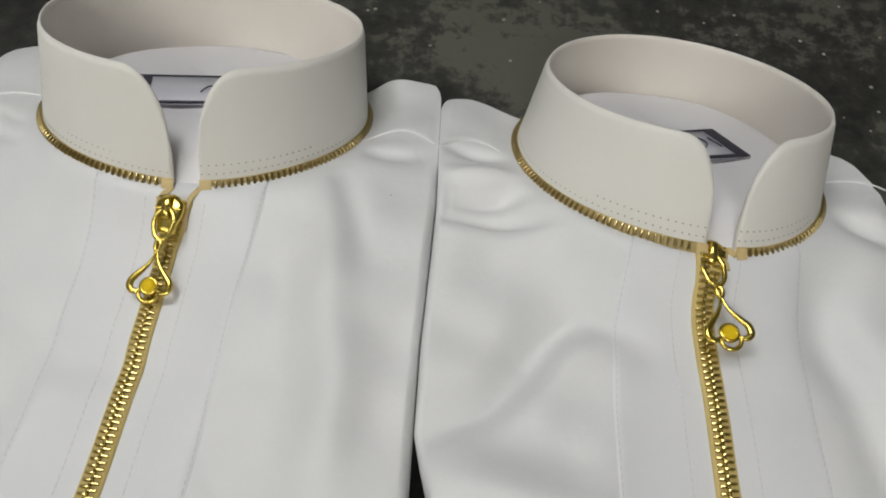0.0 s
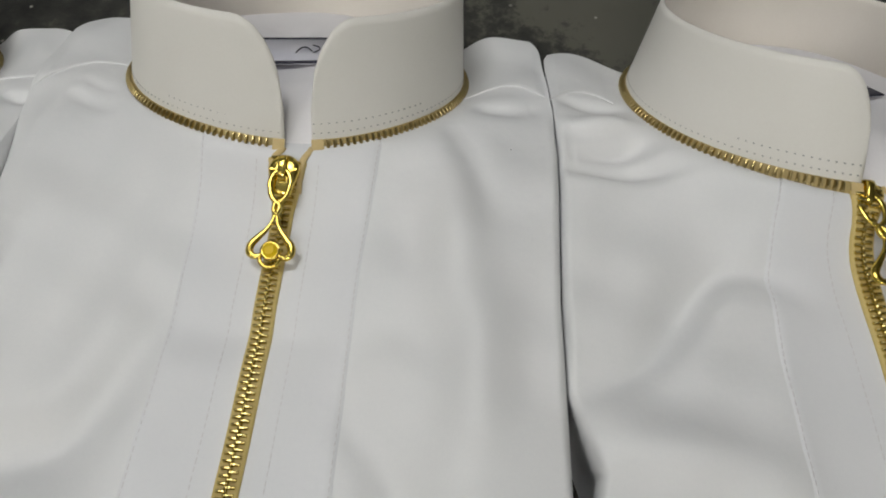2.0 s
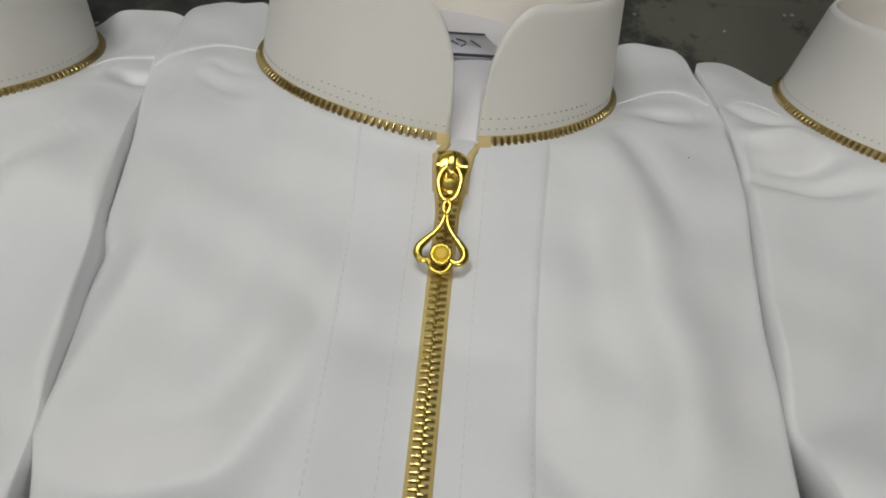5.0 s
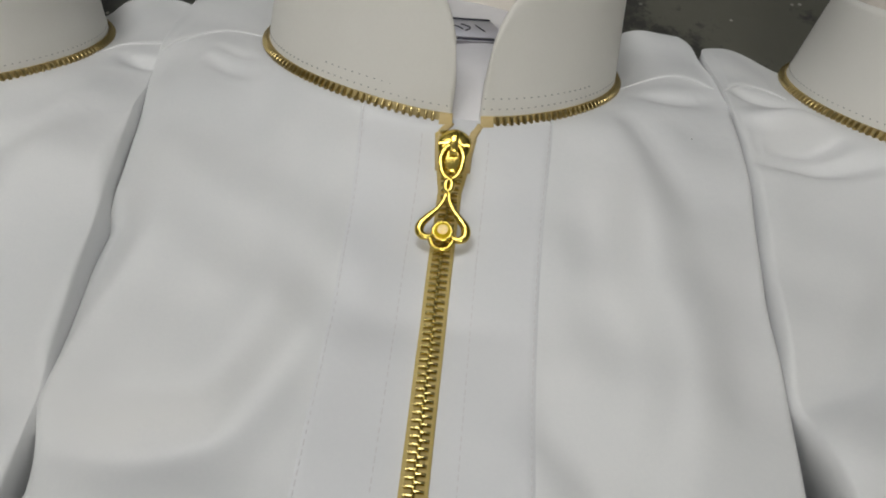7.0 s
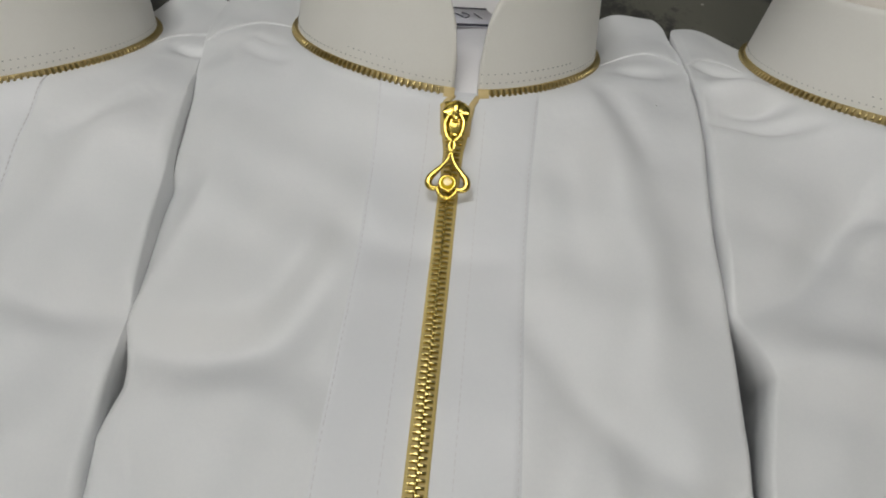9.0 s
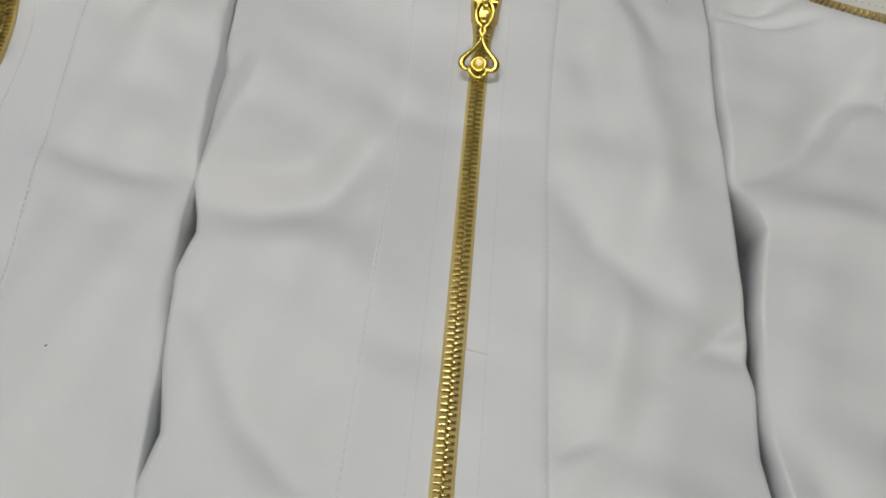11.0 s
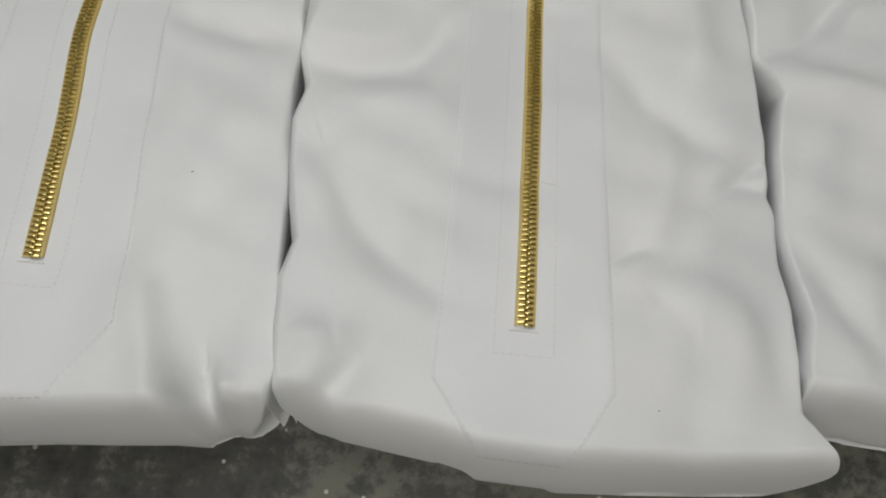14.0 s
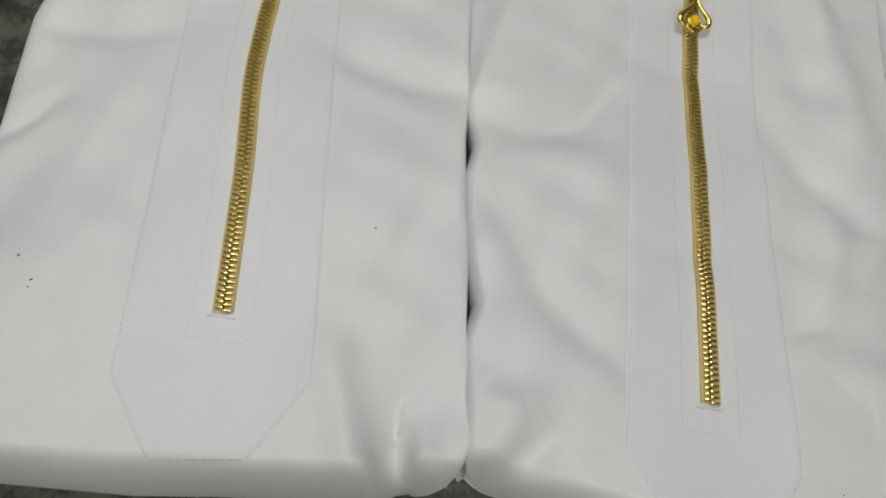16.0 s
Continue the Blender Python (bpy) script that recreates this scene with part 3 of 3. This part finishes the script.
    if g["label"]:
        lx, ly, wide, tall, turn, end = g["label"]
        lab = new("size_label")
        lab.parent = root
        lab.matrix_basis = Matrix.Translation(col.c) @ col.m.to_4x4() @ pose(lx, ly, 0.0162, 0, 0, turn)
        bm = bmesh.new()
        box(bm, 0, 0, 0, wide, tall, 0.0006, 0.0002)
        from_bm("label_cloth", bm, LABEL, lab, "pale satin label with handwriting")
        tagged(lab, "pale satin label with navy borders")
        for yy, th_ in ((tall / 2 - 0.0007, 0.0014), (-tall / 2 + 0.0013, 0.0026)):
            bm = bmesh.new()
            box(bm, 0, yy, 0.0005, wide * 0.99, th_, 0.0006, 0.0001)
            from_bm("border", bm, INK, lab, smooth=False)
        bm = bmesh.new()
        box(bm, end * wide * 0.44, 0, 0.0005, wide * 0.11, tall * 0.97, 0.0006, 0.0001)
        from_bm("border", bm, INK, lab, smooth=False)
        for x0, y0, x1, y1, x2, y2 in ((0.002, -0.004, 0.007, 0.011, 0.0095, -0.002), (0.011, 0.007, 0.017, 0.002, 0.010, -0.004), (0.0175, 0.006, 0.0185, 0, 0.019, -0.004)):
            q = bezier((x0, y0), (x1, y1), (x2, y2), 10)
            v, f = tube([(a, b, 0.0006) for a, b in q], 0.0003, False, 5)
            part("pen_stroke", v, f, INK, lab)


def garment(g):
    root = tagged(new("shirt"), g["text"], "shirt", "folded white shirts")
    root.location = (0, 0, 0)
    height = make_height(g)
    garment_body(g, height, root)
    height = sampled(g, height)
    # front placket with a clipped tip
    L, R = g["placket"]
    (tlx, tly), (trx, try_) = g["tip"]
    la, lb = curve_through(L, 80)[0], curve_through(R, 80)[0]
    tip = np.linspace(0, 1, 14)[1:]
    left = list(la) + [la[-1] + (np.array((tlx, tly)) - la[-1]) * w for w in tip]
    right = list(lb) + [lb[-1] + (np.array((trx, try_)) - lb[-1]) * w for w in tip]
    vs, fs = strip(height, left, right, 0.0007, len(left), 40)
    part("placket", vs, fs, PLACKET, root, "flat front placket with a clipped tip")
    ins = 0.0016
    dashes([tuple(q + (ins, 0)) for q in la[::8]] + [tuple(la[-1] + (ins, 0))], height, 0.0007, root)
    dashes([tuple(q - (ins, 0)) for q in lb[::8]] + [tuple(lb[-1] - (ins, 0))], height, 0.0007, root)
    dashes([tuple(la[-1] + (ins, 0)), (tlx + ins * 0.6, tly + ins)], height, 0.0007, root)
    dashes([tuple(lb[-1] - (ins, 0)), (trx - ins * 0.6, try_ + ins)], height, 0.0007, root)
    dashes([(tlx + ins * 0.6, tly + ins), (trx - ins * 0.6, try_ + ins)], height, 0.0007, root)
    # stitched frame round the zip
    z, _ = curve_through(g["zip"], 12)
    w = 0.0125
    end = z[-1]
    low = end[1] - 0.0125
    dashes([tuple(q - (w, 0)) for q in z] + [(end[0] - w, low)], height, 0.0008, root)
    dashes([tuple(q + (w, 0)) for q in z] + [(end[0] + w, low)], height, 0.0008, root)
    dashes([(end[0] - w, low), (end[0] + w, low)], height, 0.0008, root)
    dashes([(end[0] - 0.0062, end[1] - 0.0022), (end[0] + 0.0062, end[1] - 0.0022)], height, 0.0012, root, 0.0018, 0.0014)
    for x0, y0, x1, y1 in g["creases"]:
        v, f = tube([surface_point(height, x0 + (x1 - x0) * k / 9, y0 + (y1 - y0) * k / 9, 0.0009) for k in range(10)], 0.00035, False, 6)
        part("seam_ridge", v, f, WHITE, root)
    for fx, fy, size in g["lint"]:
        bm = bmesh.new()
        bmesh.ops.create_icosphere(bm, subdivisions=1, radius=size, matrix=Matrix.Translation(surface_point(height, fx, fy, 0.0002)) @ pose(0, 0, 0, 0, 0, 40) @ Matrix.Diagonal((1.6, 0.8, 0.5, 1)))
        from_bm("lint_fleck", bm, STEEL, root)
    # shoulder seams
    for seam in g["seams"]:
        q = bezier(*seam, 30)
        v, f = tube([surface_point(height, a, b, -0.0001) for a, b in q], 0.00045, False, 6)
        part("shoulder_seam", v, f, WHITE, root, "raised seam")
    front_zip(g, height, root)
    q, _ = curve_through(g["zip"], 90)
    d = q[4] - q[0]
    yaw = math.degrees(math.atan2(d[0], -d[1]))
    a, b = surface_point(height, *q[0], 0), surface_point(height, *q[12], 0)
    fall = math.degrees(math.atan2(a.z - b.z, (a - b).to_2d().length))
    top = surface_point(height, q[0][0], q[0][1], 0.0030)
    slider(root, Matrix.Translation(top) @ pose(0, 0, 0, 0, 0, yaw) @ pose(0, 0, 0, fall, 0, 0), *g["pull"])
    collar_parts(g, height, root)
    return root


B_LEFT = [(-0.33, -0.093), (-0.3, -0.1015), (-0.285, -0.1025), (-0.2665, -0.1048), (-0.243, -0.1080), (-0.2249, -0.1040), (-0.2032, -0.1095), (-0.185, -0.1125), (-0.1613, -0.1158), (-0.1425, -0.1122), (-0.1344, -0.1138), (-0.117, -0.1195), (-0.1024, -0.1198), (-0.083, -0.1210), (-0.05, -0.1235), (-0.0167, -0.1255), (0.0, -0.127), (0.05, -0.134), (0.12, -0.137)]
A_RIGHT = [(-0.33, -0.0985), (-0.3, -0.0990), (-0.283, -0.1002), (-0.2714, -0.1015), (-0.2365, -0.1065), (-0.2249, -0.1073), (-0.206, -0.1088), (-0.16, -0.1146), (-0.1425, -0.1165), (-0.11, -0.1182), (-0.0538, -0.1228), (0.0, -0.1268), (0.05, -0.136), (0.12, -0.139)]
B_RIGHT = [(-0.33, 0.143), (-0.30, 0.1345), (-0.285, 0.1225), (-0.2793, 0.1178), (-0.2558, 0.1190), (-0.232, 0.1186), (-0.2135, 0.1152), (-0.19, 0.1160), (-0.178, 0.1138), (-0.16, 0.1149), (-0.13, 0.1149), (-0.0964, 0.1137), (-0.0576, 0.1124), (-0.02, 0.1125), (0.01, 0.1125), (0.07, 0.109), (0.12, 0.106)]
C_LEFT = [(-0.33, 0.146), (-0.30, 0.1375), (-0.285, 0.1255), (-0.276, 0.1182), (-0.255, 0.1195), (-0.238, 0.1212), (-0.2215, 0.1186), (-0.2, 0.1163), (-0.177, 0.1168), (-0.155, 0.1175), (-0.1365, 0.1195), (-0.121, 0.1225), (-0.105, 0.1172), (-0.0925, 0.1138), (-0.0575, 0.1124), (-0.02, 0.1126), (0.01, 0.1126), (0.07, 0.1091), (0.12, 0.1061)]


def clear_of(edge, other, gap):
    """edge, kept at least gap to the side of other on which gap points."""
    pick = max if gap > 0 else min
    ys = sorted({y for y, x in edge} | {y for y, x in other})
    return [(y, pick(float(lines(edge, y)), float(lines(other, y)) + gap)) for y in ys]


def even(r):
    return [(-1, r), (1, r)]


SHIRT_B = dict(
    text="folded white cotton shirt with warm-lit stand collar and gold zip", seed=0.4, top=0.061, roll=([(-0.115, 0.005), (-0.09, 0.008), (-0.05, 0.014), (0.02, 0.016), (0.08, 0.006)], even(0.004)), low=(0.050, 0.052), tuck=(0.3, 1.0),
    collar=Collar((-0.0105, 0.074, 0.0325), 0.0793, 0.0779, -0.4878, 0.0519, -0.0288, 0.0482, -0.0643, 0),
    ends=(radians(-75.5), radians(276.5)),
    left=B_LEFT, right=B_RIGHT,
    front=[(-0.12, -0.2965), (-0.095, -0.2975), (-0.0826, -0.299), (-0.075, -0.3015), (-0.0563, -0.3045), (-0.032, -0.3082), (-0.017, -0.3125), (0.02, -0.3138), (0.05, -0.312), (0.09, -0.309), (0.15, -0.303)],
    back=[(-0.14, 0.112), (-0.113, 0.1113), (-0.104, 0.117), (-0.094, 0.111), (0.12, 0.109)],
    zip=[(0.0008, -0.0045), (0.0005, -0.03), (0.0, -0.06), (0.0, -0.15), (0.0, -0.255)],
    placket=([(-0.0365, 0.016), (-0.035, -0.07), (-0.036, -0.16), (-0.0375, -0.28)], [(0.0385, 0.015), (0.035, -0.06), (0.036, -0.16), (0.0385, -0.28)]),
    tip=((-0.0165, -0.3092), (0.0200, -0.3102)),
    seams=[((0.0665, 0.0535), (0.087, 0.0695), (0.108, 0.051)), ((-0.132, 0.046), (-0.1129, 0.0705), (-0.0865, 0.0622))],
    lint=[(0.092, 0.012, 0.0003), (0.055, -0.285, 0.0003)], creases=[(0.005, -0.183, 0.0135, -0.1845)], label=(-0.002, -0.0172, 0.056, 0.036, 18, -1), pull=(-1, 2),
    bends=[(-0.119, -0.124, -0.0985, -0.038, 0.75, 0.0010, 0.018), (-0.104, -0.062, -0.103, 0.055, 0.22, 0.004, 0.03)],
    folds=[(0.0, -0.015, 0.0, -0.07, 0.0, -0.14, -0.0031, 0.052), (-0.121, -0.117, -0.062, -0.157, -0.037, -0.072, -0.0028, 0.014, 0.012), (-0.121, -0.105, -0.09, -0.118, -0.07, -0.112, 0.0012, 0.012),
           (-0.105, -0.155, -0.07, -0.13, -0.04, -0.16, 0.0016, 0.018), (0.037, -0.106, 0.055, -0.131, 0.082, -0.156, -0.0018, 0.012, 0.010), (0.06, 0.02, 0.078, -0.05, 0.085, -0.12, 0.003, 0.015),
           (0.082, -0.188, 0.098, -0.170, 0.121, -0.153, -0.0015, 0.007, 0.005), (0.094, -0.1750, 0.106, -0.1755, 0.122, -0.1785, -0.0013, 0.004, 0.008), (0.065, -0.145, 0.068, -0.19, 0.050, -0.225, 0.0016, 0.010),
           (-0.095, -0.18, -0.078, -0.222, -0.034, -0.245, -0.0015, 0.014, 0.010), (-0.064, -0.276, -0.081, -0.293, -0.106, -0.312, -0.0034, 0.011, 0.010), (-0.098, -0.265, -0.09, -0.272, -0.078, -0.268, 0.0012, 0.010),
           (0.06, -0.24, 0.08, -0.22, 0.1, -0.26, 0.002, 0.02), (-0.042, -0.181, -0.01, -0.192, 0.03, -0.184, -0.0005, 0.009), (-0.037, -0.078, 0.0, -0.073, 0.035, -0.08, -0.0007, 0.009), (0.038, -0.222, 0.045, -0.214, 0.056, -0.212, -0.0011, 0.005),
           (0.064, 0.026, 0.078, 0.008, 0.083, -0.022, -0.0016, 0.008), (0.1, -0.23, 0.108, -0.25, 0.112, -0.275, -0.0016, 0.012), (0.04, -0.03, 0.05, -0.07, 0.045, -0.1, 0.001, 0.012),
           (-0.084, 0.036, -0.092, 0.040, -0.104, 0.047, -0.0012, 0.0035), (-0.082, 0.026, -0.092, 0.028, -0.106, 0.036, -0.0012, 0.0045), (0.075, 0.045, 0.085, 0.035, 0.1, 0.04, -0.002, 0.006)])
SHIRT_A = dict(
    text="folded white cotton shirt with gold zip and clipped placket tip", seed=2.1, top=0.060, roll=(even(0.012), even(0.005)), low=(0.05, 0.0585), tuck=(0.6, 0.0),
    collar=Collar((-0.2545, 0.054, 0.0335), 0.0808, 0.0779, -0.4878, 0.03, 0.06, 0.0482, -0.0643, 0),
    ends=(radians(-74), radians(274)),
    left=[(-0.33, -0.318), (-0.25, -0.325), (-0.168, -0.330), (-0.11, -0.336), (-0.09, -0.334), (0.0, -0.338), (0.12, -0.335)], right=A_RIGHT,
    front=[(-0.34, -0.3215), (-0.299, -0.3205), (-0.236, -0.3182), (-0.198, -0.3140), (-0.174, -0.3122), (-0.145, -0.3095), (-0.1325, -0.3090), (-0.128, -0.3065), (-0.1235, -0.3040), (-0.118, -0.3028), (-0.1105, -0.3035), (-0.103, -0.3020), (-0.097, -0.298), (-0.09, -0.297)],
    back=[(-0.35, 0.109), (-0.13, 0.108)],
    zip=[(-0.2325, -0.0175), (-0.228, -0.035), (-0.2245, -0.06), (-0.2238, -0.10), (-0.2218, -0.132), (-0.2150, -0.18), (-0.208, -0.246)],
    placket=([(-0.272, 0.004), (-0.264, -0.09), (-0.254, -0.19), (-0.246, -0.277)], [(-0.193, 0.003), (-0.188, -0.08), (-0.177, -0.177), (-0.1655, -0.270)]),
    tip=((-0.222, -0.3085), (-0.1855, -0.3042)),
    seams=[((-0.172, 0.052), (-0.152, 0.066), (-0.122, 0.056)), ((-0.315, 0.06), (-0.33, 0.07), (-0.342, 0.05))],
    lint=[(-0.292, -0.2365, 0.0005), (-0.2835, -0.246, 0.0005), (-0.2838, -0.249, 0.0004), (-0.152, -0.198, 0.0004)], creases=[], label=None, pull=(-15, 20),
    bends=[],
    folds=[(-0.19, -0.102, -0.158, -0.119, -0.115, -0.112, -0.0018, 0.013, 0.010), (-0.1285, -0.286, -0.128, -0.300, -0.119, -0.326, -0.0085, 0.0055, 0.010), (-0.118, -0.285, -0.120, -0.300, -0.109, -0.322, 0.0022, 0.006),
           (-0.160, -0.258, -0.151, -0.29, -0.134, -0.318, 0.0018, 0.009), (-0.146, -0.245, -0.141, -0.278, -0.128, -0.296, -0.0010, 0.014), (-0.34, -0.113, -0.297, -0.122, -0.26, -0.102, -0.0018, 0.011, 0.009), (-0.15, 0.03, -0.15, -0.03, -0.16, -0.07, 0.0025, 0.016),
           (-0.335, -0.185, -0.318, -0.172, -0.304, -0.152, -0.002, 0.007), (-0.31, -0.3, -0.29, -0.25, -0.28, -0.2, 0.0015, 0.02), (-0.178, -0.03, -0.16, -0.02, -0.145, 0.0, -0.0014, 0.008), (-0.15, 0.045, -0.142, 0.038, -0.132, 0.04, -0.002, 0.005)])
SHIRT_C = dict(
    text="folded white cotton shirt, zip pull turned to the side", seed=4.0, top=0.061, roll=(even(0.0035), even(0.016)), low=(0.0545, 0.05), tuck=(0.6, 0.6),
    collar=Collar((0.2207, 0.0586, 0.0368), 0.0714, 0.0776, -0.4725, 0.1339, 0.1921, 0.0432, -0.1257, 0),
    ends=(radians(-91), radians(259)),
    left=clear_of(C_LEFT, B_RIGHT, 0.0002), right=[(-0.33, 0.345), (-0.1, 0.338), (0.0, 0.325), (0.06, 0.314), (0.12, 0.300)],
    front=[(0.12, -0.2765), (0.15, -0.2782), (0.163, -0.280), (0.2, -0.2825), (0.35, -0.289)],
    back=[(0.1, 0.094), (0.15, 0.090), (0.32, 0.076)],
    zip=[(0.228, -0.007), (0.2245, -0.035), (0.227, -0.076), (0.230, -0.15), (0.234, -0.235)],
    placket=([(0.1955, 0.0), (0.188, -0.056), (0.190, -0.15), (0.194, -0.24)], [(0.268, 0.0), (0.265, -0.06), (0.27, -0.15), (0.274, -0.24)]),
    tip=((0.215, -0.275), (0.253, -0.275)),
    seams=[((0.110, 0.046), (0.1255, 0.0645), (0.140, 0.051)), ((0.292, 0.05), (0.305, 0.058), (0.325, 0.04))],
    lint=[], creases=[], label=(0.0, -0.0155, 0.054, 0.030, 8, 1), pull=(17, 9),
    bends=[],
    folds=[(0.153, 0.047, 0.137, 0.042, 0.118, 0.047, -0.0028, 0.005), (0.153, 0.034, 0.137, 0.027, 0.118, 0.029, 0.003, 0.006), (0.156, 0.02, 0.138, 0.011, 0.12, 0.011, -0.003, 0.006),
           (0.106, -0.0965, 0.157, -0.088, 0.185, -0.006, -0.0024, 0.013, 0.008), (0.155, -0.06, 0.178, -0.03, 0.2, -0.052, -0.0020, 0.008), (0.112, 0.0045, 0.135, -0.001, 0.165, 0.004, -0.0022, 0.006, 0.004), (0.12, -0.118, 0.15, -0.105, 0.185, -0.12, 0.0028, 0.014),
           (0.118, -0.20, 0.14, -0.225, 0.155, -0.26, -0.0018, 0.010), (0.16, -0.2, 0.18, -0.21, 0.2, -0.19, -0.0022, 0.012), (0.285, 0.03, 0.3, 0.015, 0.32, 0.01, -0.004, 0.008), (0.27, -0.02, 0.285, -0.06, 0.29, -0.1, -0.003, 0.012)])

for spec in (SHIRT_B, SHIRT_A, SHIRT_C):
    garment(spec)
